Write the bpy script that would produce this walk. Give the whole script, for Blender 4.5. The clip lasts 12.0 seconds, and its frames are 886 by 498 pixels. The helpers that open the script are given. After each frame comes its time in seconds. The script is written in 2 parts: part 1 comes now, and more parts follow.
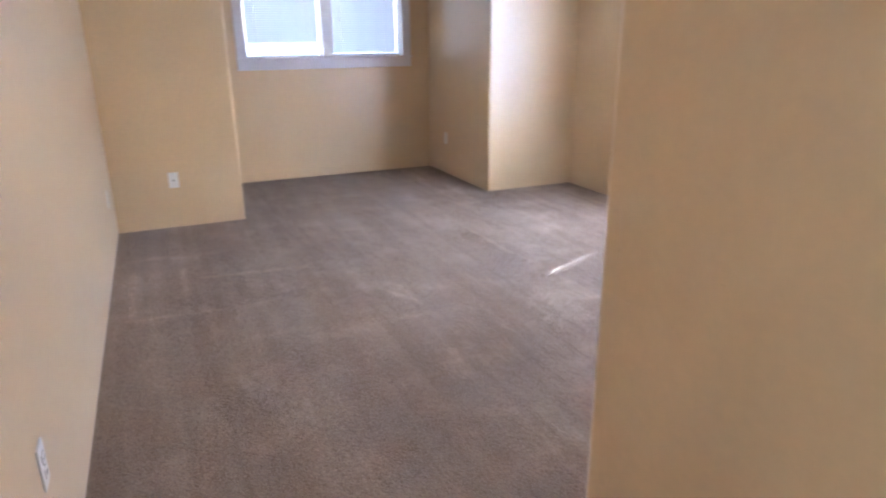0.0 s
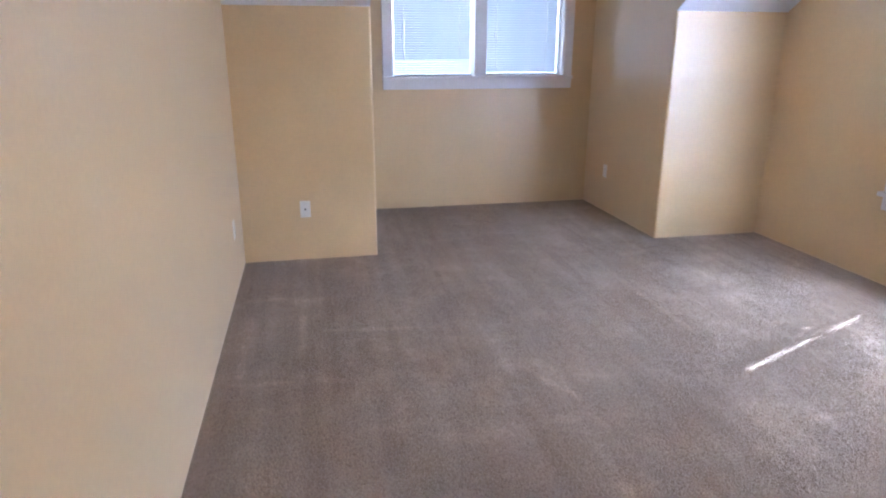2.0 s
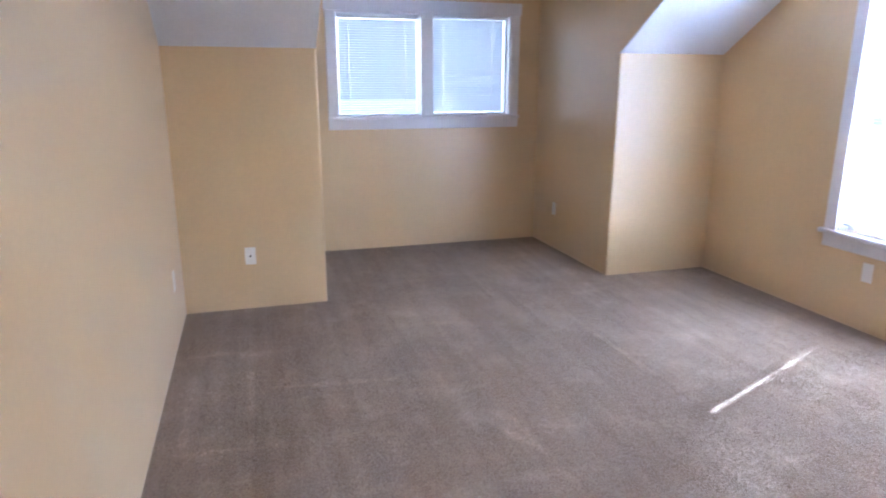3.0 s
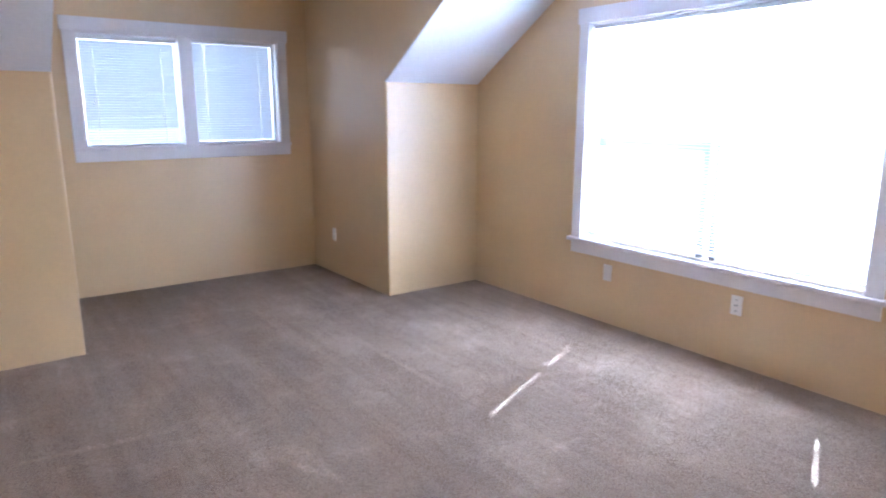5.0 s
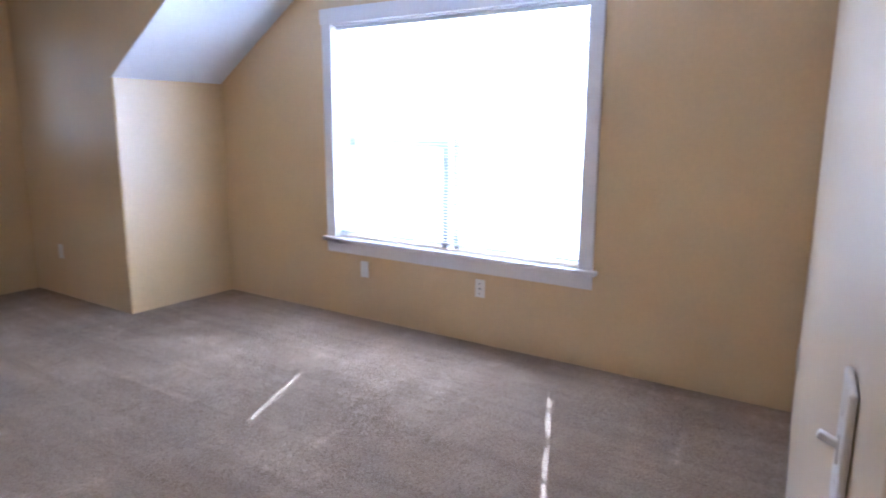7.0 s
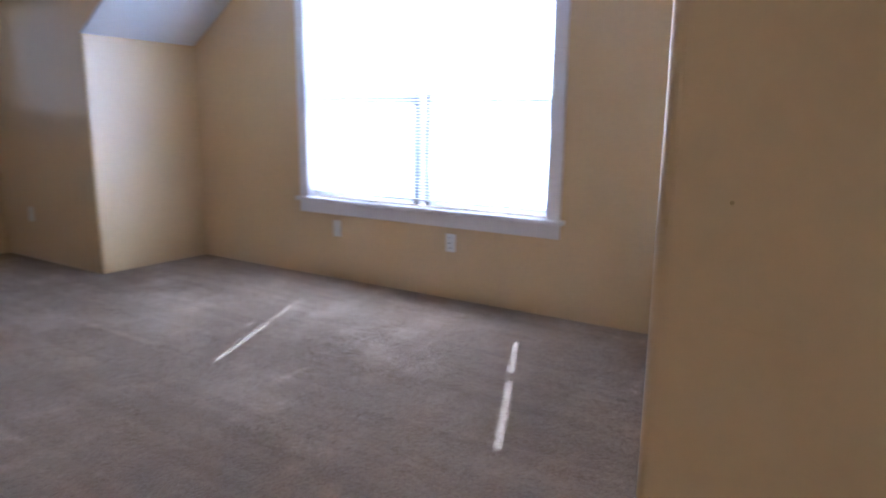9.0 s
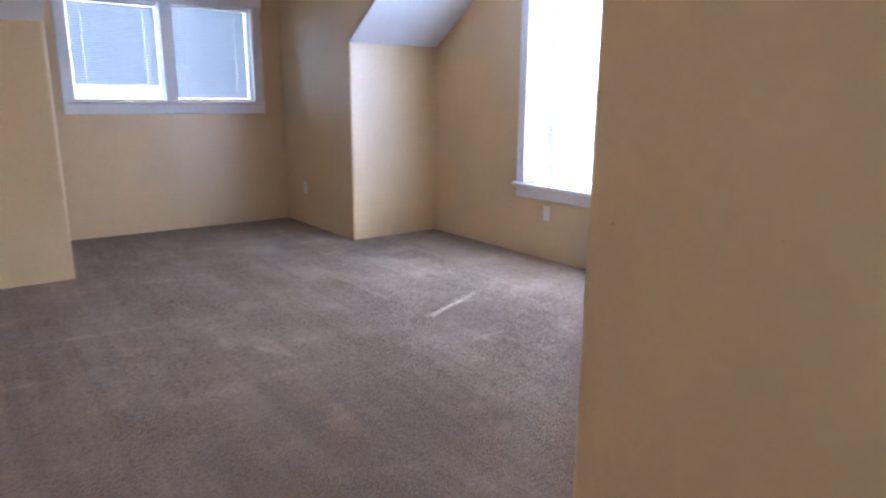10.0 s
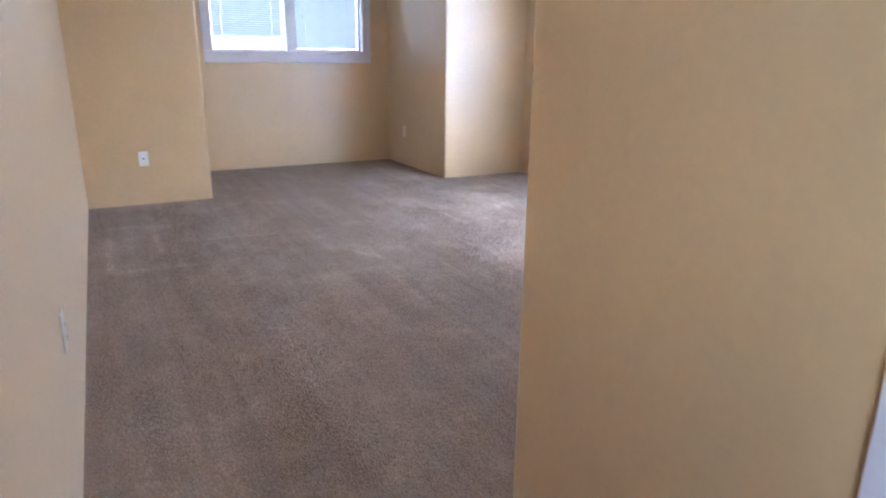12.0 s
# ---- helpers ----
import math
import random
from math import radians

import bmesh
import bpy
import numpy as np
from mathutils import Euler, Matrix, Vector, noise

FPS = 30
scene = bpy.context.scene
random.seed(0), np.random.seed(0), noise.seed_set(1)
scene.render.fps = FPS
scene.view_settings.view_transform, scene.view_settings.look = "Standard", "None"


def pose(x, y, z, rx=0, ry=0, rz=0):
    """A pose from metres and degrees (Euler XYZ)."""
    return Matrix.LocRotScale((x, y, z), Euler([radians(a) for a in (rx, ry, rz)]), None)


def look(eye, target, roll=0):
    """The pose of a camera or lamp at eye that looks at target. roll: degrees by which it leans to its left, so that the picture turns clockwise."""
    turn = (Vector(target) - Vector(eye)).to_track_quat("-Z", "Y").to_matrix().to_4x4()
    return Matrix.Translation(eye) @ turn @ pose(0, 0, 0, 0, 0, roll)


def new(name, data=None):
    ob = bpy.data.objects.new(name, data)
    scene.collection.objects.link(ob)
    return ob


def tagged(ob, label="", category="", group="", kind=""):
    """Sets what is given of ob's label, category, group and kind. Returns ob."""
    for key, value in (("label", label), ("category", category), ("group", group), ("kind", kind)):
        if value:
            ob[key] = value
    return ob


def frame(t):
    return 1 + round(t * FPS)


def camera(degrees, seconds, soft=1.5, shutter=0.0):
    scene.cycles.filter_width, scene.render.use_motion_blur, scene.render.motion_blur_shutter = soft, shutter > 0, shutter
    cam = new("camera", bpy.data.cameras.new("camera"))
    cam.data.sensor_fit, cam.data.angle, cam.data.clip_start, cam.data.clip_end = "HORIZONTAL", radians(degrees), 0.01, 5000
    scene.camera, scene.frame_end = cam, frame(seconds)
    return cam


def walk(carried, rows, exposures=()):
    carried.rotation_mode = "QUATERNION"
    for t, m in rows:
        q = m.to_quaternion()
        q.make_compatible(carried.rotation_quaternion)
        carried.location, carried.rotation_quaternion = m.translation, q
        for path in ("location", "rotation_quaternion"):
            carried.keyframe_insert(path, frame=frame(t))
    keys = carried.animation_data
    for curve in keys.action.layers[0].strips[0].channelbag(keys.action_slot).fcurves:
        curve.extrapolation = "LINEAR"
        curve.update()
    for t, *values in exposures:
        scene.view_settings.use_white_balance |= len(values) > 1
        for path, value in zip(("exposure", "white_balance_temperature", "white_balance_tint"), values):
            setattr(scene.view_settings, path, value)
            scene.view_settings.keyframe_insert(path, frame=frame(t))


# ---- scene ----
cam = camera(69.0, 12.0, soft=2.0, shutter=0.4)
PATH = [
    (0, (0.255, 0.188, 1.386), (1.016, 1.926, 0.755), -0.57),
    (0.5, (0.324, 0.387, 1.355), (0.817, 2.222, 0.729), -0.30),
    (0.8, (0.322, 0.501, 1.365), (0.760, 2.349, 0.738), 0.08),
    (1, (0.322, 0.584, 1.375), (0.734, 2.437, 0.747), 0.05),
    (1.5, (0.341, 0.760, 1.392), (0.735, 2.617, 0.762), 0.18),
    (2, (0.380, 0.933, 1.432), (0.763, 2.803, 0.836), 0.08),
    (2.5, (0.359, 1.015, 1.470), (0.771, 2.891, 0.912), 0.15),
    (3, (0.357, 1.067, 1.474), (0.912, 2.922, 0.975), 0.07),
    (3.5, (0.354, 1.083, 1.482), (1.102, 2.879, 1.017), 0.09),
    (3.7, (0.342, 1.088, 1.490), (1.164, 2.853, 1.031), 0.14),
    (5.3, (0.391, 1.034, 1.459), (1.630, 2.551, 1.051), 0.22),
    (5.5, (0.385, 1.024, 1.446), (1.690, 2.486, 1.046), 0.40),
    (6, (0.435, 0.987, 1.441), (1.849, 2.344, 1.043), 0.17),
    (6.5, (0.457, 0.972, 1.393), (1.984, 2.206, 1.013), 0.32),
    (7, (0.464, 0.964, 1.388), (2.098, 2.052, 1.005), 0.30),
    (7.2, (0.470, 0.960, 1.367), (2.147, 1.984, 0.991), 0.47),
    (8.8, (0.462, 0.883, 1.170), (2.185, 1.820, 0.778), 0.71),
    (9, (0.454, 0.842, 1.130), (2.111, 1.892, 0.738), 0.61),
    (9.5, (0.393, 0.690, 1.127), (1.782, 2.066, 0.707), 0.23),
    (10, (0.251, 0.434, 1.224), (1.424, 1.989, 0.772), 0.41),
    (10.5, (0.285, 0.246, 1.205), (1.262, 1.926, 0.734), 0.14),
    (11, (0.224, 0.100, 1.156), (1.085, 1.841, 0.679), 0.06),
    (11.5, (0.119, -0.070, 1.133), (0.967, 1.668, 0.621), 0.16),
    (12, (0.059, -0.183, 1.153), (0.950, 1.514, 0.580), 0.48),
]
EXPOSURES = [(0.0, 4.0, 6300, 32), (0.6, 4.07, 6150, 30), (1.5, 3.9, 6050, 29), (2.5, 3.9, 6050, 29), (3.5, 3.95, 6000, 29), (5.5, 3.87, 6100, 30),
             (7.0, 3.52, 6100, 29), (8.8, 3.12, 6050, 29), (9.5, 3.3, 6000, 29), (10.5, 3.78, 6100, 29), (12.0, 4.0, 6000, 28)]
walk(cam, [(t, look(eye, target, roll)) for t, eye, target, roll in PATH], EXPOSURES)

# ---- world, sun and sky ----
SUN_EL = radians(47.5)
SUN_DIR = Vector((1.0, 0.4245, 0.0)).normalized() * math.cos(SUN_EL) + Vector((0, 0, math.sin(SUN_EL)))
world = bpy.data.worlds.new("sky")
scene.world = world
world.use_nodes = True
wn, wl = world.node_tree.nodes, world.node_tree.links
sky = wn.new("ShaderNodeTexSky")
sky.sky_type = "NISHITA"
sky.sun_disc = False
sky.sun_elevation = SUN_EL
sky.sun_rotation = math.atan2(SUN_DIR.x, SUN_DIR.y)
wl.new(sky.outputs[0], wn["Background"].inputs[0])
wn["Background"].inputs[1].default_value = 0.1
sun = new("sun", bpy.data.lights.new("sun", "SUN"))
sun.data.energy = 5.0
sun.data.angle = radians(0.42)
sun.data.color = (0.52, 0.76, 1.0)
sun.matrix_world = look((20 * SUN_DIR.x, 20 * SUN_DIR.y, 20 * SUN_DIR.z), (0, 0, 0))


def window_light(name, m, w, h, power, colour):
    ld = bpy.data.lights.new(name, "AREA")
    ld.shape, ld.size, ld.size_y, ld.energy, ld.color = "RECTANGLE", w, h, power, colour
    ob = new(name, ld)
    ob.matrix_world = m
    return ob


# the room's measures, in metres
XL, XR = -0.112, 3.881         # west and east walls
YK, YB = 5.374, 6.758          # knee walls, back of the dormer
XA, XB = 0.809, 2.987          # cheeks of the dormer
ZK, ZC = 1.685, 2.44           # knee wall's top, flat ceiling
SLOPE = 0.645
YS = YK - (ZC - ZK) / SLOPE    # where slope meets flat ceiling
CX, CY = 0.846, 0.942          # outside corner of the hall
SEY = 1.174                    # south wall where it meets the east wall
YH = -2.4                      # end of the hall
W2 = (2.302, 4.165, 0.578, 2.048)  # east window opening: y, y, z, z
HALL_GAP = (-1.20, -0.50, 0.80, 1.90)  # unseen opening added in the hall for fill light: y, y, z, z
W1 = (1.112, 2.70, 1.19, 2.06)  # dormer window opening: x, x, z, z

window_light("skylight_east_window", look((XR + 1.15, 3.0, 2.95), (XR, 3.233, 1.35)), 2.4, 1.3, 105, (0.58, 0.78, 1.0))
window_light("ground_bounce_east_window", look((XR + 1.5, 3.233, -0.7), (XR, 3.233, 1.35)), 2.6, 1.5, 300, (0.62, 0.80, 1.0))
# last one: added fill lamp outside the unseen hall opening, brightens the hall wall
window_light("fill_hall_opening", look((XL - 0.4, HALL_GAP[0] + 0.3, 1.6), (CX, HALL_GAP[0] + 0.75, 0.95)), 0.6, 1.0, 1.5, (0.48, 0.76, 1.0))


# ---- materials ----
def mat(name, base, rough=0.6, spec=0.5, metal=0.0):
    m = bpy.data.materials.new(name)
    m.use_nodes = True
    b = m.node_tree.nodes["Principled BSDF"]
    b.inputs["Base Color"].default_value = (*base, 1)
    b.inputs["Roughness"].default_value = rough
    b.inputs["Specular IOR Level"].default_value = spec
    b.inputs["Metallic"].default_value = metal
    return m, m.node_tree.nodes, m.node_tree.links, b


def noise_node(n, l, scale, detail=3.0, rough=0.55, stretch=None):
    tc = n.new("ShaderNodeTexCoord")
    t = n.new("ShaderNodeTexNoise")
    t.inputs["Scale"].default_value, t.inputs["Detail"].default_value, t.inputs["Roughness"].default_value = scale, detail, rough
    if stretch:
        mp = n.new("ShaderNodeMapping")
        mp.inputs["Scale"].default_value = stretch[:3]
        if len(stretch) > 3:
            mp.inputs["Rotation"].default_value = (0, 0, radians(stretch[3]))
        l.new(tc.outputs["Object"], mp.inputs[0])
        l.new(mp.outputs[0], t.inputs["Vector"])
    else:
        l.new(tc.outputs["Object"], t.inputs["Vector"])
    return t


def ramp(n, l, fac, stops):
    r = n.new("ShaderNodeValToRGB")
    e = r.color_ramp.elements
    while len(e) < len(stops):
        e.new(0.5)
    for el, (p, c) in zip(e, stops):
        el.position, el.color = p, (*c, 1) if len(c) == 3 else c
    l.new(fac, r.inputs[0])
    return r


def mix(n, l, a, b, fac, blend="MULTIPLY"):
    m = n.new("ShaderNodeMixRGB")
    m.blend_type = blend
    for sock, v in ((m.inputs[1], a), (m.inputs[2], b), (m.inputs[0], fac)):
        if hasattr(v, "links"):
            l.new(v, sock)
        elif isinstance(v, tuple):
            sock.default_value = (*v, 1)
        else:
            sock.default_value = v
    return m.outputs[0]


def bump(n, l, b, height, strength, distance):
    bp = n.new("ShaderNodeBump")
    bp.inputs["Strength"].default_value, bp.inputs["Distance"].default_value = strength, distance
    l.new(height, bp.inputs["Height"])
    l.new(bp.outputs[0], b.inputs["Normal"])
    return bp


def painted(name, base, rough, spec, tone=0.07, grain=0.12, sheen=0.0, ior=1.5):
    """Rolled wall paint: faint blotches, fine stipple, uneven sheen."""
    m, n, l, b = mat(name, base, rough, spec)
    big = noise_node(n, l, 1.3, 4)
    fine = noise_node(n, l, 55, 3)
    lo, hi = 1 - tone, 1 + tone * 0.5
    r1 = ramp(n, l, big.outputs[0], [(0.3, (lo, lo, lo)), (0.7, (hi, hi, hi))])
    r2 = ramp(n, l, fine.outputs[0], [(0.3, (0.965, 0.965, 0.965)), (0.7, (1.02, 1.02, 1.02))])
    c = mix(n, l, base, r1.outputs[0], 1.0)
    c = mix(n, l, c, r2.outputs[0], 1.0)
    l.new(c, b.inputs["Base Color"])
    rr = ramp(n, l, big.outputs[0], [(0.25, (rough - 0.03,) * 3), (0.75, (rough + 0.04,) * 3)])
    l.new(rr.outputs[0], b.inputs["Roughness"])
    b.inputs["IOR"].default_value = ior
    b.inputs["Sheen Weight"].default_value = sheen
    b.inputs["Sheen Roughness"].default_value = 0.36
    b.inputs["Sheen Tint"].default_value = (0.95, 0.97, 1.0, 1)
    stipple = noise_node(n, l, 190, 2)
    bump(n, l, b, stipple.outputs[0], grain, 0.002)
    return m


WALL = painted("tan eggshell wall paint", (0.70, 0.468, 0.232), 0.37, 1.0, sheen=0.45, ior=1.66)
CEIL = painted("flat white ceiling paint", (0.80, 0.80, 0.82), 0.75, 0.3, 0.04, 0.25)
TRIM = painted("semi-gloss white trim paint", (0.82, 0.785, 0.795), 0.32, 0.5, 0.04, 0.05)
PLASTIC = mat("white plastic", (0.84, 0.80, 0.775), 0.35)[0]
VINYL = painted("white vinyl", (0.78, 0.79, 0.80), 0.4, 0.5, 0.03, 0.03)
# white vinyl with its backlit shade put into the base colour
BACKLIT_VINYL = painted("white vinyl darkened as backlit", (0.11, 0.115, 0.12), 0.4, 0.5, 0.03, 0.03)
SMUDGE = mat("bare drywall dent", (0.50, 0.33, 0.17), 0.8)[0]
DARK = mat("dark socket", (0.03, 0.03, 0.035), 0.5)[0]
JACK = mat("tarnished brass jack", (0.12, 0.09, 0.06), 0.45, 0.5, 0.6)[0]
METAL = mat("nickel screw", (0.62, 0.60, 0.57), 0.35, 0.5, 1.0)[0]
CORD = mat("white cord", (0.75, 0.75, 0.74), 0.8)[0]
# unseen ground; tone chosen for the brightness it gives the windows
SOIL, _sn, _sl, _sb = mat("unseen ground bounce tone", (0.4, 0.38, 0.35), 0.95)
_t = noise_node(_sn, _sl, 0.35, 6)
_sl.new(ramp(_sn, _sl, _t.outputs[0], [(0.3, (0.19, 0.19, 0.17)), (0.7, (0.29, 0.28, 0.26))]).outputs[0], _sb.inputs["Base Color"])


def slat_material():
    m, n, l, b = mat("white vinyl blind slat", (0.80, 0.81, 0.83), 0.4)
    tr = n.new("ShaderNodeBsdfTranslucent")
    tr.inputs[0].default_value = (0.62, 0.80, 0.95, 1)
    mx = n.new("ShaderNodeMixShader")
    mx.inputs[0].default_value = 0.14
    l.new(b.outputs[0], mx.inputs[1])
    l.new(tr.outputs[0], mx.inputs[2])
    l.new(mx.outputs[0], n["Material Output"].inputs[0])
    t = noise_node(n, l, 3, 2)
    l.new(ramp(n, l, t.outputs[0], [(0.3, (0.76, 0.77, 0.79)), (0.7, (0.83, 0.84, 0.86))]).outputs[0], b.inputs["Base Color"])
    return m


SLAT = slat_material()


def glass_material():
    m, n, l, b = mat("window glass", (1, 1, 1), 0.0)
    g = n.new("ShaderNodeBsdfGlossy")
    g.inputs["Roughness"].default_value = 0.02
    t = n.new("ShaderNodeBsdfTransparent")
    t.inputs[0].default_value = (0.95, 0.98, 0.97, 1)
    f = n.new("ShaderNodeFresnel")
    f.inputs[0].default_value = 1.45
    mx = n.new("ShaderNodeMixShader")
    l.new(f.outputs[0], mx.inputs[0])
    l.new(t.outputs[0], mx.inputs[1])
    l.new(g.outputs[0], mx.inputs[2])
    l.new(mx.outputs[0], n["Material Output"].inputs[0])
    return m


GLASS = glass_material()


def carpet_material(name, tufted):
    """Taupe cut pile: tone clouds, vacuum streaks and pale patches with their light and shade in the colour, flecked
    yarn and a soft fibre sheen.
    """
    m, n, l, b = mat(name, (0.30, 0.23, 0.18), 0.95, 0.12)
    wide = noise_node(n, l, 1.1, 4, 0.6, (1, 1, 1))
    sweep_shade = noise_node(n, l, 1.0, 3, 0.55, (13, 0.7, 1, 3))
    lit_blot = noise_node(n, l, 3.4, 7, 0.7, (1.0, 1.5, 1, 35))
    yarn = noise_node(n, l, 130, 3, 0.7)
    c = ramp(n, l, wide.outputs[0], [(0.3, (0.94, 0.94, 0.94)), (0.7, (1.04, 1.04, 1.04))]).outputs[0]
    c = mix(n, l, (0.352, 0.246, 0.170), c, 1.0)
    # light and shade of the brushed pile, put into the colour as streaks and patches
    c = mix(n, l, c, ramp(n, l, sweep_shade.outputs[0], [(0.36, (0.89, 0.885, 0.88)), (0.64, (1.05, 1.05, 1.05))]).outputs[0], 1.0)
    c = mix(n, l, c, ramp(n, l, lit_blot.outputs[0], [(0.34, (0.93, 0.93, 0.93)), (0.54, (0.99, 0.99, 0.99)), (0.68, (1.20, 1.20, 1.20))]).outputs[0], 1.0)
    c = mix(n, l, c, ramp(n, l, yarn.outputs[0], [(0.3, (0.82, 0.81, 0.80)), (0.7, (1.10, 1.10, 1.10))]).outputs[0], 1.0)
    if tufted:
        g = n.new("ShaderNodeNewGeometry")
        c = mix(n, l, c, ramp(n, l, g.outputs["Random Per Island"], [(0.0, (0.80, 0.78, 0.76)), (0.5, (0.98, 0.98, 0.98)), (1.0, (1.14, 1.14, 1.14))]).outputs[0], 1.0)
        # brightness of leaning pile, multiplied into the yarn colour
        nap_sheen = n.new("ShaderNodeAttribute")
        nap_sheen.attribute_name = "nap_sheen"
        c = mix(n, l, c, ramp(n, l, nap_sheen.outputs["Fac"], [(0.0, (0.84, 0.835, 0.83)), (0.5, (0.99, 0.99, 0.99)), (1.0, (1.38, 1.38, 1.38))]).outputs[0], 1.0)
    else:
        bump(n, l, b, yarn.outputs[0], 0.8, 0.012)
    l.new(c, b.inputs["Base Color"])
    b.inputs["Sheen Weight"].default_value = 0.22
    b.inputs["Sheen Tint"].default_value = (1.0, 0.91, 0.82, 1)
    b.inputs["Sheen Roughness"].default_value = 0.4
    return m


CARPET = carpet_material("taupe cut-pile carpet", False)


# ---- mesh helpers ----
def mesh_of(name, bm, material, smooth=False):
    bmesh.ops.recalc_face_normals(bm, faces=bm.faces)
    me = bpy.data.meshes.new(name)
    bm.to_mesh(me)
    bm.free()
    me.materials.append(material)
    if smooth:
        me.shade_smooth()
    return me


def part(name, bm, material, parent, label="", smooth=False):
    ob = new(name, mesh_of(name, bm, material, smooth))
    ob.parent = parent
    if label:
        ob["label"] = label
    return ob


def structure(name, bm, material, label, category, smooth=False):
    return tagged(new(name, mesh_of(name, bm, material, smooth)), label, category, "", "structure")


def box(bm, x0, x1, y0, y1, z0, z1, bevel=0.0, seg=2):
    r = bmesh.ops.create_cube(bm, size=1)
    bmesh.ops.transform(bm, verts=r["verts"], matrix=Matrix.LocRotScale(
        ((x0 + x1) / 2, (y0 + y1) / 2, (z0 + z1) / 2), None, (x1 - x0, y1 - y0, z1 - z0)))
    if bevel:
        edges = list({e for v in r["verts"] for e in v.link_edges})
        bmesh.ops.bevel(bm, geom=edges, offset=bevel, segments=seg, profile=0.5, affect="EDGES", clamp_overlap=True)
    return bm


def boxes(*specs, bevel=0.0):
    bm = bmesh.new()
    for s in specs:
        box(bm, *s, bevel=bevel)
    return bm


def disc(bm, m, r, depth, seg=16):
    bmesh.ops.create_cone(bm, cap_ends=True, segments=seg, radius1=r, radius2=r, depth=depth, matrix=m)
    return bm


def extrude(bm, pts, axis, a, b):
    """A prism: the polygon pts in the two other axes, from a to b along axis."""
    def at(p, v):
        return {"x": (v, p[0], p[1]), "y": (p[0], v, p[1]), "z": (p[0], p[1], v)}[axis]
    lo = [bm.verts.new(at(p, a)) for p in pts]
    hi = [bm.verts.new(at(p, b)) for p in pts]
    bm.faces.new(lo)
    bm.faces.new(hi)
    k = len(pts)
    for i in range(k):
        bm.faces.new((lo[i], lo[(i + 1) % k], hi[(i + 1) % k], hi[i]))
    return bm


def arc(cx, cy, r, a0, a1, seg=6):
    return [(cx + r * math.cos(radians(a0 + (a1 - a0) * i / seg)), cy + r * math.sin(radians(a0 + (a1 - a0) * i / seg))) for i in range(seg + 1)]


def wall_with_opening(axis, face, back, u0, u1, z0, z1, hole):
    """A wall from face to back along axis, with one opening (u, u, z, z) right through it."""
    bm = bmesh.new()
    us, zs = [u0, hole[0], hole[1], u1], [z0, hole[2], hole[3], z1]
    v = {}
    for s, d in enumerate((face, back)):
        for i, u in enumerate(us):
            for j, z in enumerate(zs):
                v[s, i, j] = bm.verts.new((d, u, z) if axis == "x" else (u, d, z))
    for i in range(3):
        for j in range(3):
            if (i, j) != (1, 1):
                for s in (0, 1):
                    bm.faces.new((v[s, i, j], v[s, i + 1, j], v[s, i + 1, j + 1], v[s, i, j + 1]))
    for a, b in (((1, 1), (2, 1)), ((2, 1), (2, 2)), ((2, 2), (1, 2)), ((1, 2), (1, 1))):
        bm.faces.new((v[0, *a], v[0, *b], v[1, *b], v[1, *a]))
    ring = [(i, 0) for i in range(3)] + [(3, j) for j in range(3)] + [(i, 3) for i in (3, 2, 1)] + [(0, j) for j in (3, 2, 1)]
    for a, b in zip(ring, ring[1:] + ring[:1]):
        bm.faces.new((v[0, *a], v[0, *b], v[1, *b], v[1, *a]))
    return bm


# ---- the large structure ----
T = 0.12
structure("ground", boxes((-400, 400, -400, 400, -3.4, -3.2)), SOIL, "unseen ground added around the house, far below the windows", "ground")
structure("floor", boxes((XL - 0.15, XR + 0.15, YH - 0.15, YB + 0.15, -0.2, 0.0)), CARPET, "taupe cut-pile carpet laid wall to wall", "carpet")
structure("wall_west", wall_with_opening("x", XL, XL - 0.15, YH - 0.15, YK + T, 0, 2.6, HALL_GAP), WALL, "long tan painted wall with an eggshell sheen", "wall")
structure("wall_east", wall_with_opening("x", XR, XR + 0.15, 0.95, YK + T, 0, 2.6, W2), WALL, "tan painted gable wall around the large window", "wall")
structure("wall_north", wall_with_opening("y", YB, YB + 0.15, XA - T, XB + T, 0, 2.6, W1), WALL, "tan painted back wall of the dormer", "wall")

R = 0.018
knee = bmesh.new()
extrude(knee, [(XL, YK)] + arc(XA - R, YK + R, R, -90, 0) + [(XA, YB), (XA - T, YB), (XA - T, YK + T), (XL, YK + T)], "z", 0, ZK)
extrude(knee, [(YB, ZK), (YB, 2.6), (YS, 2.6), (YS, ZC + 0.012), (YK, ZK + 0.012), (YK + R, ZK)], "x", XA - T, XA)
structure("wall_knee_west", knee, WALL, "tan painted knee wall under the slope with a rounded corner into the dormer", "wall")
knee = bmesh.new()
extrude(knee, [(XR, YK), (XR, YK + T), (XB + T, YK + T), (XB + T, YB), (XB, YB)] + arc(XB + R, YK + R, R, 180, 270), "z", 0, ZK)
extrude(knee, [(YB, ZK), (YB, 2.6), (YS, 2.6), (YS, ZC + 0.012), (YK, ZK + 0.012), (YK + R, ZK)], "x", XB, XB + T)
structure("wall_knee_east", knee, WALL, "tan painted knee wall under the slope beside the large window", "wall")

# south wall, round the corner into the hall
ang = math.atan2(SEY - CY, XR - CX)
ux, uy = math.cos(ang), math.sin(ang)
RC = 0.015
corner = arc(CX + RC, CY - RC, RC, 180, 90 + math.degrees(ang), 8)
DOOR0, DOOR1, DOORH = -0.66, 0.10, 2.03
south = bmesh.new()
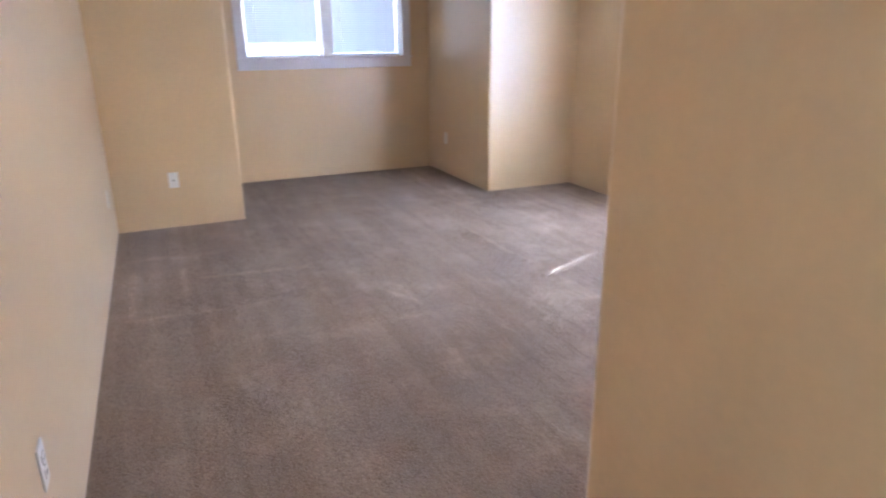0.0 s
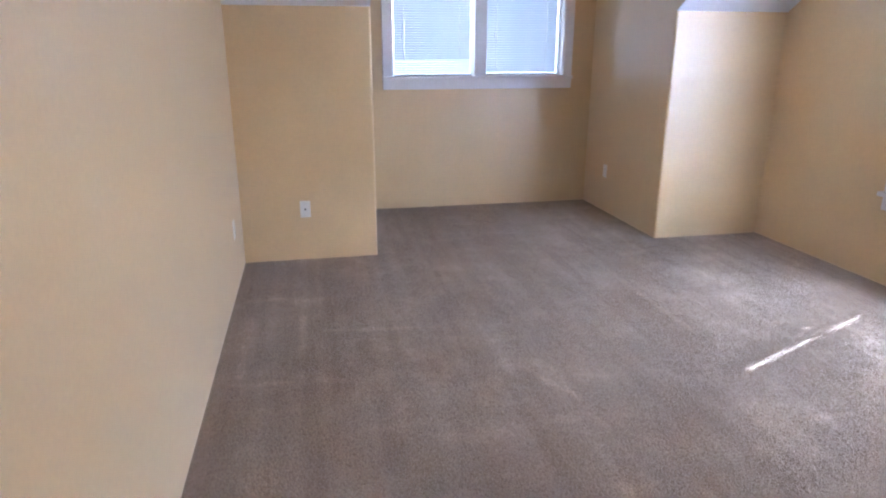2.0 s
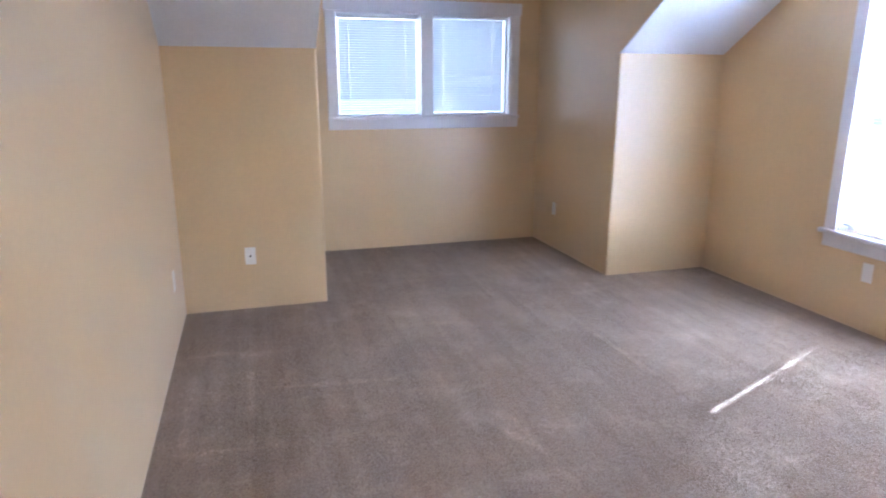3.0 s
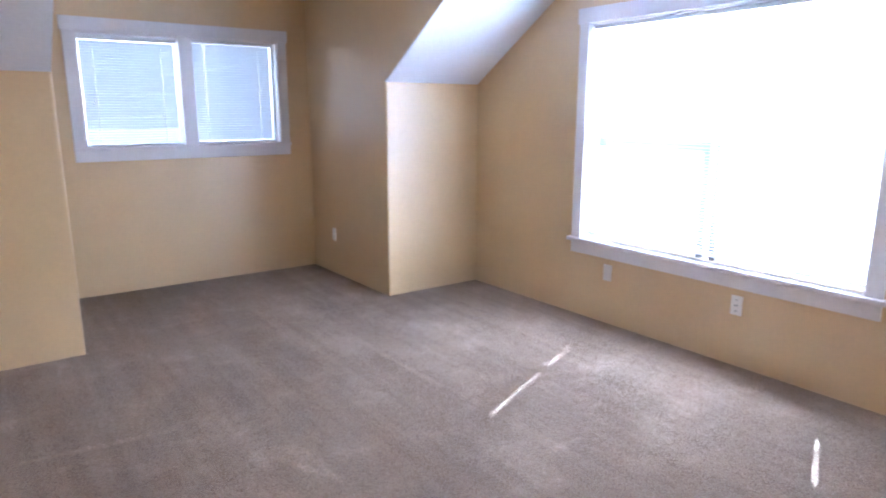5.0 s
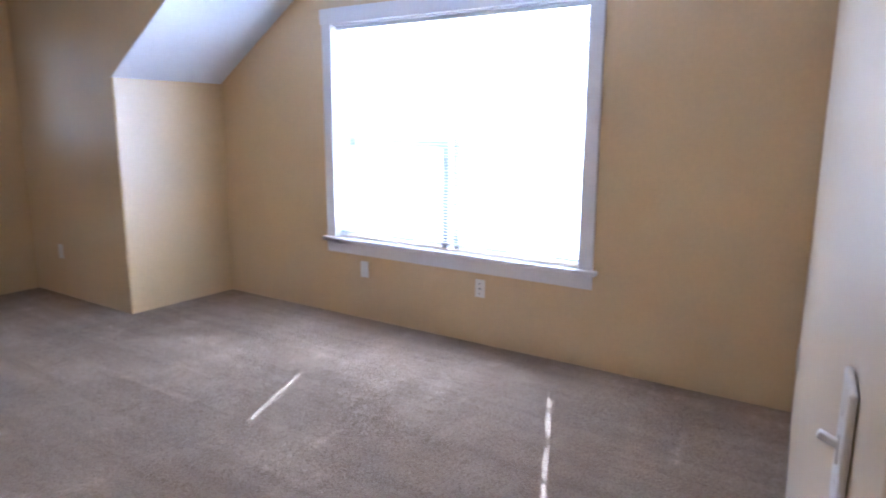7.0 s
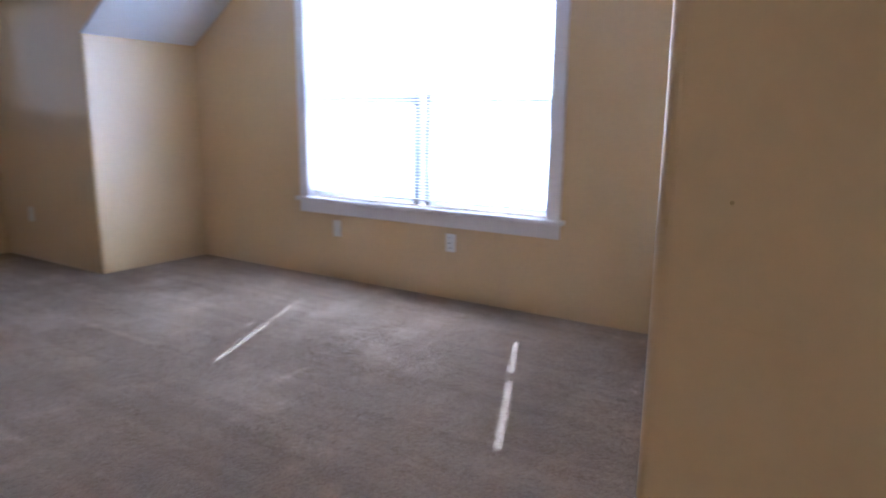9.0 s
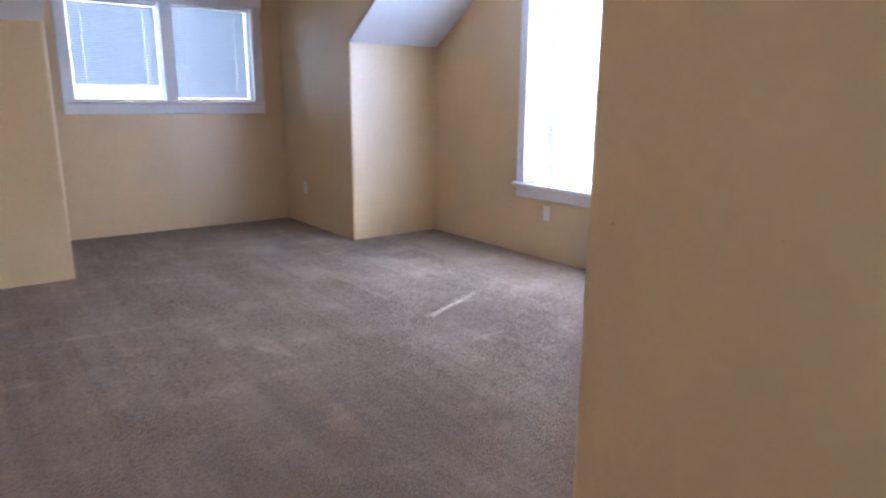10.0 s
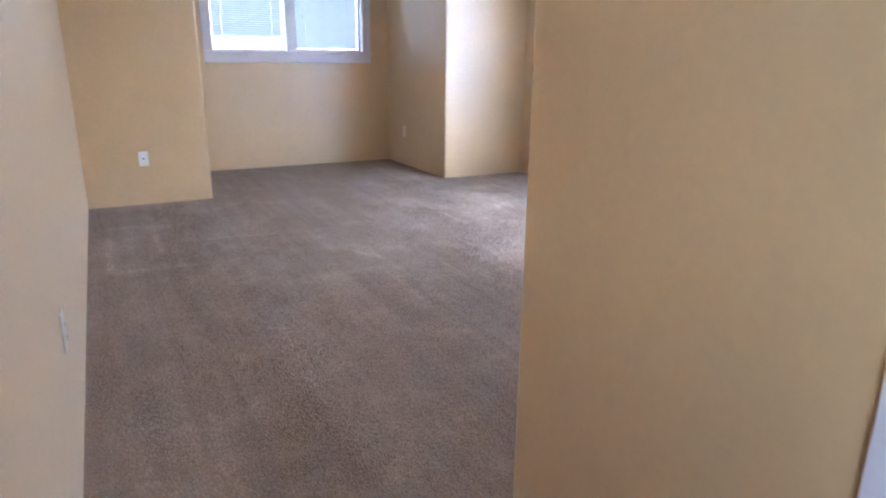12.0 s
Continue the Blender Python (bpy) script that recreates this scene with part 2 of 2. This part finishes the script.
extrude(south, [(CX, DOOR1)] + corner + [(XR, SEY), (XR, SEY - T), (CX + T, CY - T), (CX + T, DOOR1)], "z", 0, ZC)
box(south, CX, CX + T, DOOR0, DOOR1, DOORH, ZC)
box(south, CX, CX + T, YH, DOOR0, 0, ZC)
structure("wall_south", south, WALL, "tan painted wall with a rounded corner turning into the hall", "wall")
structure("wall_hall_end", boxes((XL, CX + T, YH - 0.15, YH, 0, 2.6)), WALL, "tan painted end wall of the hall", "wall")

ceil = bmesh.new()
box(ceil, XL, XR, YH, YS, ZC, 2.6)
box(ceil, XA, XB, YS, YB, ZC, 2.6)
structure("ceiling", ceil, CEIL, "flat white painted ceiling", "ceiling")
# unseen box, added to keep direct sun off the dormer blinds
structure("sun_block_eave", boxes((XA - 0.5, XB + 1.5, YB + 0.15, YB + 0.6, ZC, 2.6)), VINYL, "unseen white box added over the dormer window to block sun", "eave")
for nm, a, b in (("ceiling_slope_west", XL, XA - 0.003), ("ceiling_slope_east", XB + 0.003, XR)):
    structure(nm, extrude(bmesh.new(), [(YK, ZK), (YS, ZC), (YS, 2.6), (YK + T, 1.9), (YK + T, ZK)], "x", a, b), CEIL,
              "white painted ceiling sloping down to the knee wall", "ceiling")


# ---- windows ----
def build_window(name, axis, face, hole, out, label, mull, sill_over, rail):
    """A trimmed window in the wall whose room face is at `face`; out is +1 where outside lies up the axis. Coordinates u along the wall."""
    u0, u1, z0, z1 = hole
    win = tagged(new(name), label, "window", "", "structure")

    def b(du0, du1, d0, d1, za, zb, bev=0.004):
        d0, d1 = sorted((face + out * d0, face + out * d1))
        return boxes((d0, d1, du0, du1, za, zb) if axis == "x" else (du0, du1, d0, d1, za, zb), bevel=bev)
    c = 0.08
    part("casing", b(u0 - c, u0 + 0.004, -0.018, 0.0, z0, z1), TRIM, win)
    part("casing", b(u1 - 0.004, u1 + c, -0.018, 0.0, z0, z1), TRIM, win)
    part("head_casing", b(u0 - c - 0.012, u1 + c + 0.012, -0.024, 0.0, z1, z1 + 0.10), TRIM, win)
    part("window_sill", b(u0 - sill_over, u1 + sill_over, -0.045, 0.06, z0 - 0.028, z0, 0.006), TRIM, win)
    part("apron", b(u0 - c, u1 + c, -0.018, 0.0, z0 - 0.112, z0 - 0.028), TRIM, win)
    # jamb liners
    part("jamb", b(u0, u0 + 0.012, 0.0, 0.1, z0, z1, 0.002), TRIM, win)
    part("jamb", b(u1 - 0.012, u1, 0.0, 0.1, z0, z1, 0.002), TRIM, win)
    part("head_jamb", b(u0 + 0.012, u1 - 0.012, 0.0, 0.1, z1 - 0.012, z1, 0.002), TRIM, win)
    if mull:
        part("mullion", b(mull[0], mull[1], mull[2], 0.1, z0, z1), TRIM, win)
    # vinyl units; parts that show against the glare take the darkened backlit colour
    SASH = BACKLIT_VINYL if rail else VINYL
    fw, fb = (0.045, 0.05) if rail else (0.016, 0.018)
    mid = (u0 + u1) / 2 if not mull else (mull[0] + mull[1]) / 2
    hw = 0.02 if not mull else (mull[1] - mull[0]) / 2 - 0.01
    for a, e in ((u0 + 0.012, mid - hw), (mid + hw, u1 - 0.012)):
        zm = rail[1] if rail else z1 - 0.012
        for side, stuff in ((a, SASH if a > mid else VINYL), (e - fw, SASH if e < mid else VINYL)):
            part("window_frame", b(side, side + fw, 0.075, 0.13, z0, zm), stuff, win)
            if rail:
                part("window_frame", b(side, side + fw, 0.079, 0.13, zm, z1 - 0.012), VINYL, win)
        part("window_frame", b(a + fw, e - fw, 0.075, 0.13, z1 - 0.038, z1 - 0.012), VINYL, win)
        part("window_frame", b(a + fw, e - fw, 0.075, 0.13, z0 + 0.001, z0 + fb), VINYL, win)
        if rail:
            part("meeting_rail", b(a + 0.045, e - 0.045, 0.078, 0.125, rail[0], rail[1]), SASH if a > mid else VINYL, win)
        # added dark strip: the bit of shaded rail that the glare leaves visible
        if rail and a < mid:
            part("rail_shade_line", b(a + 0.045, e - 0.045, 0.074, 0.078, rail[0] + 0.018, rail[0] + 0.03, 0), SASH, win)
        if rail and a > mid:
            part("screen_bar", b(a + 0.045, e - 0.045, 0.118, 0.128, 0.915, 0.924, 0.001), SASH, win)
        p = part("pane", b(a + fw - 0.004, e - fw + 0.004, 0.1, 0.106, z0 + fb - 0.005, z1 - 0.05, 0), GLASS, win)
        p.visible_shadow = False
    return win


build_window("window_1", "y", YB, W1, 1, "white trimmed twin dormer window behind mini blinds", (1.855, 1.963, -0.018), 0.084, None)
build_window("window_2", "x", XR, W2, 1, "large white trimmed window glaring with daylight", None, 0.105, (1.225, 1.29))


# ---- blinds ----
def slat_mesh(length, holes, depth=0.025, crown=0.0022, hw=0.008, hd=0.0078):
    """One curved slat along local x with the cord slots cut through it."""
    xs = [0.0]
    for h in holes:
        xs += [h - hw, h + hw]
    xs.append(length)
    ys = [-depth / 2, -hd, hd, depth / 2]
    bm = bmesh.new()
    g = [[bm.verts.new((x, y, crown * (1 - (2 * y / depth) ** 2))) for y in ys] for x in xs]
    for i in range(len(xs) - 1):
        for j in range(3):
            if not (j == 1 and i % 2 == 1):
                bm.faces.new((g[i][j], g[i + 1][j], g[i + 1][j + 1], g[i][j + 1]))
    return mesh_of("slat", bm, SLAT)


def build_blind(m, length, drop, holes, tilt, label, opened=0, wand=True, pitch=0.0205, slot=(0.0104, 0.0095), covered=()):
    """A mini blind: local x along the head rail, local y towards the room, hung from local z = 0."""
    bl = tagged(new("mini_blind"), label, "blind", "window blinds")
    bl.matrix_world = m
    part("head_rail", boxes((0, length, -0.013, 0.013, -0.026, 0.0), bevel=0.002), VINYL, bl)
    count = int((drop - 0.06) / pitch)
    if wand:  # these hang right down to the sill
        pitch = (drop - 0.054) / count
    me = slat_mesh(length - 0.006, holes, hw=slot[0], hd=slot[1])
    plain = slat_mesh(length - 0.006, holes[1:], hw=slot[0], hd=slot[1]) if covered else me
    for i in range(count):
        s = new("slat", plain if i in covered else me)
        s.parent = bl
        a = tilt if i < count - opened else tilt * 0.7
        s.matrix_local = pose(0.003, 0, -0.042 - i * pitch, a + random.uniform(-0.6, 0.6), random.uniform(-0.04, 0.04), 0)
    zb = -0.042 - count * pitch
    part("bottom_rail", boxes((0.003, length - 0.003, -0.012, 0.012, zb - 0.008, zb + 0.004), bevel=0.002), VINYL, bl)
    for h in holes:
        for y in (-0.0135, 0.0135):
            part("ladder_cord", boxes((h + 0.009, h + 0.0112, y - 0.0006, y + 0.0006, zb, -0.026)), CORD, bl)
    if wand:
        cord = bmesh.new()
        box(cord, length - 0.075, length - 0.0735, 0.016, 0.0175, -0.026 - drop * 0.55, -0.02)
        bmesh.ops.create_cone(cord, cap_ends=True, segments=10, radius1=0.007, radius2=0.003, depth=0.03,
                              matrix=pose(length - 0.0742, 0.0168, -0.04 - drop * 0.55))
        part("pull_cord", cord, CORD, bl)
    return bl


# local x runs along +y on the east wall, room lies at -x
east = Matrix.Translation((XR + 0.038, W2[0] + 0.016, W2[3] - 0.013)) @ pose(0, 0, 0, 0, 0, 90)
build_blind(east, W2[1] - W2[0] - 0.032, W2[3] - W2[2] - 0.018, (2.463 - W2[0] - 0.016, 0.83, 3.972 - W2[0] - 0.016), 4,
            "wide white mini blind with level slats, glowing in the sun", wand=False, covered=(22, 57, 58))
for a, e, op, lab in ((1.136, 1.828, 6, "white mini blind, lowest slats open, hung in the dormer window"),
                      (1.974, 2.638, 0, "white mini blind with closed slats in the dormer window")):
    hang = W1[3] - (0.03 if op else 0.014)
    north = Matrix.Translation((e, YB + 0.038, hang)) @ pose(0, 0, 0, 0, 0, 180)
    build_blind(north, e - a, hang - W1[2] - (0.0 if op else 0.008), (0.1, (e - a) - 0.1), -65, lab, op, pitch=0.0203, slot=(0.0028, 0.003))


# ---- wall plates ----
def plate(m, label, kind, w=0.07, h=0.116):
    """A wall plate: local x across, z up, -y towards the room; centred at the wall's face."""
    th = tagged(new("light_switch" if kind == "switch" else "wall_outlet" if kind == "duplex" else "wall_plate"), label,
                "light switch" if kind == "switch" else "wall outlet", "wall plates")
    th.matrix_world = m
    part("cover_plate", boxes((-w / 2, w / 2, -0.0065, 0.0, -h / 2, h / 2), bevel=0.003), PLASTIC, th)
    face = pose(0, -0.0065, 0, 90)
    if kind == "duplex":
        for s in (-1, 1):
            r = part("receptacle", boxes((-0.017, 0.017, -0.0095, -0.006, s * 0.0195 - 0.014, s * 0.0195 + 0.014), bevel=0.002), PLASTIC, th)
            for dx, hh in ((-0.0065, 0.0045), (0.0065, 0.0035)):
                part("slot", boxes((dx - 0.0012, dx + 0.0012, -0.0102, -0.009, s * 0.0195 - hh, s * 0.0195 + hh)), DARK, r)
        part("screw", disc(bmesh.new(), face, 0.0032, 0.003, 10), METAL, th)
    elif kind == "jack":
        part("jack", disc(bmesh.new(), pose(0, -0.010, 0, 90), 0.0062, 0.012, 12), JACK, th, "small dark metal cable jack")
        for s in (-1, 1):
            part("screw", disc(bmesh.new(), pose(0, -0.0065, s * 0.042, 90), 0.003, 0.003, 10), METAL, th)
    elif kind == "blank":
        part("insert", boxes((-0.0165, 0.0165, -0.0088, -0.006, -0.0335, 0.0335), bevel=0.0012), PLASTIC, th)
        for s in (-1, 1):
            part("screw", disc(bmesh.new(), pose(0, -0.0065, s * 0.042, 90), 0.003, 0.003, 10), PLASTIC, th)
    elif kind == "three":
        for s in (-1, 0, 1):
            part("receptacle", boxes((-0.011, 0.011, -0.0085, -0.006, s * 0.033 - 0.006, s * 0.033 + 0.006), bevel=0.0015), PLASTIC, th)
        part("jack", boxes((-0.009, 0.009, -0.0092, -0.0082, -0.0030, 0.0030)), DARK, th)
        for s in (-1, 1):
            part("slot", boxes((-0.0075, 0.0075, -0.0092, -0.0082, s * 0.033 - 0.0019, s * 0.033 + 0.0019)), DARK, th)
    elif kind == "switch":
        lever = bmesh.new()
        box(lever, -0.0045, 0.0045, -0.011, 0.011, -0.0033, 0.0033, bevel=0.0014)
        bmesh.ops.transform(lever, verts=lever.verts, matrix=pose(0, -0.012, 0.004, -24))
        part("toggle", lever, PLASTIC, th)
        part("toggle_surround", boxes((-0.0065, 0.0065, -0.008, -0.006, -0.0135, 0.0135), bevel=0.0008), PLASTIC, th)
        for s in (-1, 1):
            part("screw", disc(bmesh.new(), pose(0, -0.0061, s * 0.03, 90), 0.0028, 0.0016, 10), PLASTIC, th)
    return th


plate(pose(0.317, YK, 0.366, 0, 0, 0), "white cable jack plate low on the tan knee wall", "jack")
plate(pose(XB, 6.321, 0.366, 0, 0, -90), "white duplex outlet low on the dormer cheek", "duplex")
plate(pose(XR, 3.906, 0.366, 0, 0, -90), "white cover plate with a plain insert under the large window", "blank")
plate(pose(XR, 2.955, 0.366, 0, 0, -90), "white plate with three sockets under the large window", "three")
plate(pose(XL, 4.9, 0.370, 0, 0, 90), "white duplex outlet on the long tan wall near the corner", "duplex")
plate(pose(XL, 1.79, 0.405, 0, 0, 90), "white duplex outlet on the long tan wall in the entry", "duplex")


def south_pose(x, z):
    return pose(x, CY + (x - CX) * uy / ux, z, 0, 0, 180 + math.degrees(ang))


plate(south_pose(1.05, 1.13), "white toggle light switch beside the rounded wall corner", "switch", 0.072, 0.118)
plate(south_pose(3.62, 0.366), "white duplex outlet low on the south wall", "duplex")

# ---- marks on the hall wall ----
hall = bpy.data.objects["wall_south"]
for y, z, r in ((0.898, 1.086, 0.0018), (0.707, 1.10, 0.0011), (0.55, 1.32, 0.0011)):
    part("nail_hole", disc(bmesh.new(), pose(CX - 0.0002, y, z, 0, 90), r * 0.7, 0.0012, 10), SMUDGE, hall, "small dark nail hole")
scuff = bmesh.new()
last = None
for i in range(15):
    y = 0.915 - i * 0.0045
    z = 1.014 + 0.0005 * math.sin(i * 1.3) - (0.001 if i > 6 else 0)
    ring = [scuff.verts.new((CX - 0.0003 - dx, y, z + dz)) for dx, dz in ((0, -0.0006), (0.0003, 0), (0, 0.0006))]
    if last:
        for k in range(2):
            scuff.faces.new((last[k], last[k + 1], ring[k + 1], ring[k]))
    last = ring
part("scratch", scuff, WALL, hall, "fine raised scratch in the paint")

# ---- hall door ----
door = tagged(new("door_1"), "closed white painted door with flat white casing in the hall", "door", "", "structure")
part("casing", boxes((CX - 0.018, CX, DOOR1 - 0.005, DOOR1 + 0.078, 0, DOORH), bevel=0.004), TRIM, door)
part("casing", boxes((CX - 0.018, CX, DOOR0 - 0.078, DOOR0 + 0.005, 0, DOORH), bevel=0.004), TRIM, door)
part("head_casing", boxes((CX - 0.022, CX, DOOR0 - 0.09, DOOR1 + 0.09, DOORH, DOORH + 0.1), bevel=0.004), TRIM, door)
part("jamb", boxes((CX, CX + T, DOOR1 - 0.018, DOOR1 - 0.001, 0, DOORH)), TRIM, door)
part("jamb", boxes((CX, CX + T, DOOR0 + 0.001, DOOR0 + 0.018, 0, DOORH)), TRIM, door)
leaf = part("door_leaf", boxes((CX + 0.05, CX + 0.088, DOOR0 + 0.02, DOOR1 - 0.02, 0.008, DOORH - 0.004), bevel=0.002), TRIM, door)
knob = bmesh.new()
disc(knob, pose(CX + 0.047, DOOR0 + 0.085, 0.95, 0, 90), 0.027, 0.006, 20)
disc(knob, pose(CX + 0.03, DOOR0 + 0.085, 0.95, 0, 90), 0.011, 0.03, 12)
bmesh.ops.create_uvsphere(knob, u_segments=16, v_segments=10, radius=0.026, matrix=pose(CX + 0.005, DOOR0 + 0.085, 0.95))
part("door_knob", knob, METAL, leaf, "brushed nickel knob", True)

# ---- carpet pile ----
CREASES = ((-0.02, 3.61, 0.52, 3.57), (0.40, 4.12, 0.99, 4.05), (-0.05, 4.62, 0.28, 4.63), (1.33, 3.44, 1.43, 3.23), (0.28, 4.32, 0.28, 3.58),
           (0.0, 4.38, 0.0, 3.64), (1.28, 5.64, 1.58, 5.66), (2.29, 4.30, 2.30, 3.71), (2.24, 2.87, 2.48, 2.88), (3.06, 1.53, 3.33, 1.55), (1.42, 3.51, 1.43, 3.19))
FOOTMARKS = ((0.71, 3.30, 0.08), (0.58, 4.97, 0.10), (1.59, 4.06, 0.13), (0.39, 2.88, 0.07), (1.06, 3.03, 0.10), (1.01, 3.62, 0.07), (1.29, 4.02, 0.09),
             (2.81, 2.70, 0.15), (1.97, 3.84, 0.10), (3.55, 2.81, 0.16), (2.89, 4.17, 0.15), (2.67, 5.57, 0.13), (3.15, 2.78, 0.12),
             (3.53, 2.49, 0.10), (3.09, 4.83, 0.14), (1.57, 4.20, 0.10), (3.25, 3.37, 0.14), (2.36, 2.93, 0.10))


def carpet_pile():
    """Leaning tufts of the cut pile, turned in soft bands and patches, as after vacuuming; the light they catch is also
    put into their tone.
    """
    rng = np.random.default_rng(7)
    step = 0.0090
    areas = ((XL, XR, 1.0, YK), (XL, CX, -0.35, 1.0), (CX, XR, 0.93, 1.0), (XA, XB, YK, YB))
    pts = []
    for x0, x1, y0, y1 in areas:
        gx, gy = np.meshgrid(np.arange(x0 + step / 2, x1, step), np.arange(y0 + step / 2, y1, step))
        pts.append(np.stack([gx.ravel(), gy.ravel()], 1))
    p = np.concatenate(pts)
    p += rng.uniform(-0.45, 0.45, p.shape) * step
    keep = (p[:, 0] > XL + 0.006) & (p[:, 0] < XR - 0.006)
    keep &= (p[:, 0] < CX - 0.006) | (p[:, 1] > CY + (p[:, 0] - CX) * uy / ux + 0.006)
    p = p[keep]
    n = len(p)
    x, y = p[:, 0], p[:, 1]
    def cloud(u, v, seed):
        """Smooth random field, one cell to the unit, about -1 to 1."""
        g = np.random.default_rng(seed).uniform(-1, 1, (128, 128))
        iu, iv = np.floor(u).astype(int), np.floor(v).astype(int)
        fu, fv = u - iu, v - iv
        fu, fv = fu * fu * (3 - 2 * fu), fv * fv * (3 - 2 * fv)
        a, b = g[iu % 128, iv % 128], g[(iu + 1) % 128, iv % 128]
        c, d = g[iu % 128, (iv + 1) % 128], g[(iu + 1) % 128, (iv + 1) % 128]
        return (a * (1 - fu) + b * fu) * (1 - fv) + (c * (1 - fu) + d * fu) * fv

    warp = 0.10 * cloud(x * 1.5, y * 1.5, 1) + 0.05 * cloud(x * 5, y * 5, 2)
    band = np.tanh(2.0 * np.sin((x + warp) * 2 * np.pi / 0.62)) * np.clip(1.3 - 0.45 * x, 0.1, 1)
    patch = cloud(x * 3.2 + 7, y * 2.4, 3) + 0.6 * cloud(x * 8, y * 7 + 3, 4)
    # clumps of yarn lie in short rows, along the strokes by the west wall and across them under the large window
    turn = np.clip((x + 0.25 * cloud(x * 1.3, y * 1.3, 8) - 0.9) / 0.9, 0, 1)
    along = cloud(x * 62, y * 24, 5) + 0.5 * cloud(x * 105, y * 60, 6)
    tx, ty = x * 0.86 - y * 0.5, y * 0.86 + x * 0.5
    across = 0.65 * cloud(tx * 30, ty * 84, 9) + 0.4 * cloud(tx * 70, ty * 110, 10)
    clump = along * (1 - turn) + across * turn
    # colour factor for how brightly the leaning pile catches light
    nap_sheen = 0.5 + 0.15 * patch
    lean_y = 0.0016 * band + 0.0011 * patch + 0.0022 * clump * (1 - 0.25 * turn) + rng.normal(0, 0.0020, n)
    lean_x = 0.0010 * patch - 0.0010 * clump + rng.normal(0, 0.0020, n)
    h = rng.uniform(0.0032, 0.0050, n) + 0.0027 * np.clip(clump, -1, 1) * (1 - 0.45 * turn)
    # raised creases where the vacuum turned, their caught light added to the tone
    for ax, ay, bx, by in CREASES:
        wx, wy = bx - ax, by - ay
        k = np.clip(((x - ax) * wx + (y - ay) * wy) / (wx * wx + wy * wy), 0, 1)
        d = np.hypot(x - ax - k * wx, y - ay - k * wy) + 0.012 * cloud(x * 14, y * 14, 11)
        near = np.exp(-(d / 0.017) ** 2)
        h += 0.0025 * near
        lean_x += 0.0030 * near
        nap_sheen += 0.42 * near
    # footmarks, where the pile lies flat; its brighter look is added to the tone
    for fx, fy, fr in FOOTMARKS:
        d = np.hypot(x - fx, (y - fy) * 1.4) / fr + 0.45 * cloud(x * 9, y * 9, 12) + 0.25 * cloud(x * 25, y * 25, 13)
        near = np.exp(-np.clip(d, 0, 9) ** 2)
        h -= 0.0010 * near
        lean_x += 0.0020 * near
        nap_sheen += 0.22 * near
    a = rng.uniform(0, 2 * np.pi, n)
    r = rng.uniform(0.0044, 0.0062, n)
    v = np.zeros((n, 4, 3), np.float32)
    for k in range(3):
        v[:, k, 0] = x + r * np.cos(a + k * 2.0944)
        v[:, k, 1] = y + r * np.sin(a + k * 2.0944)
        v[:, k, 2] = 0.0005
    v[:, 3, 0], v[:, 3, 1], v[:, 3, 2] = x + lean_x, y + lean_y, h
    base = (np.arange(n) * 4)[:, None, None]
    f = (base + np.array([[0, 1, 3], [1, 2, 3], [2, 0, 3]])[None]).reshape(-1, 3)
    me = bpy.data.meshes.new("carpet_pile")
    me.from_pydata(v.reshape(-1, 3), [], f)
    me.materials.append(carpet_material("taupe carpet yarn", True))
    me.attributes.new("nap_sheen", "FLOAT", "POINT").data.foreach_set("value", np.repeat(np.clip(nap_sheen, 0, 1), 4).astype(np.float32))
    me.shade_smooth()
    return tagged(new("carpet_pile", me), "short taupe cut pile of the fitted carpet, swept in soft bands", "carpet", "", "stuff")


carpet_pile()
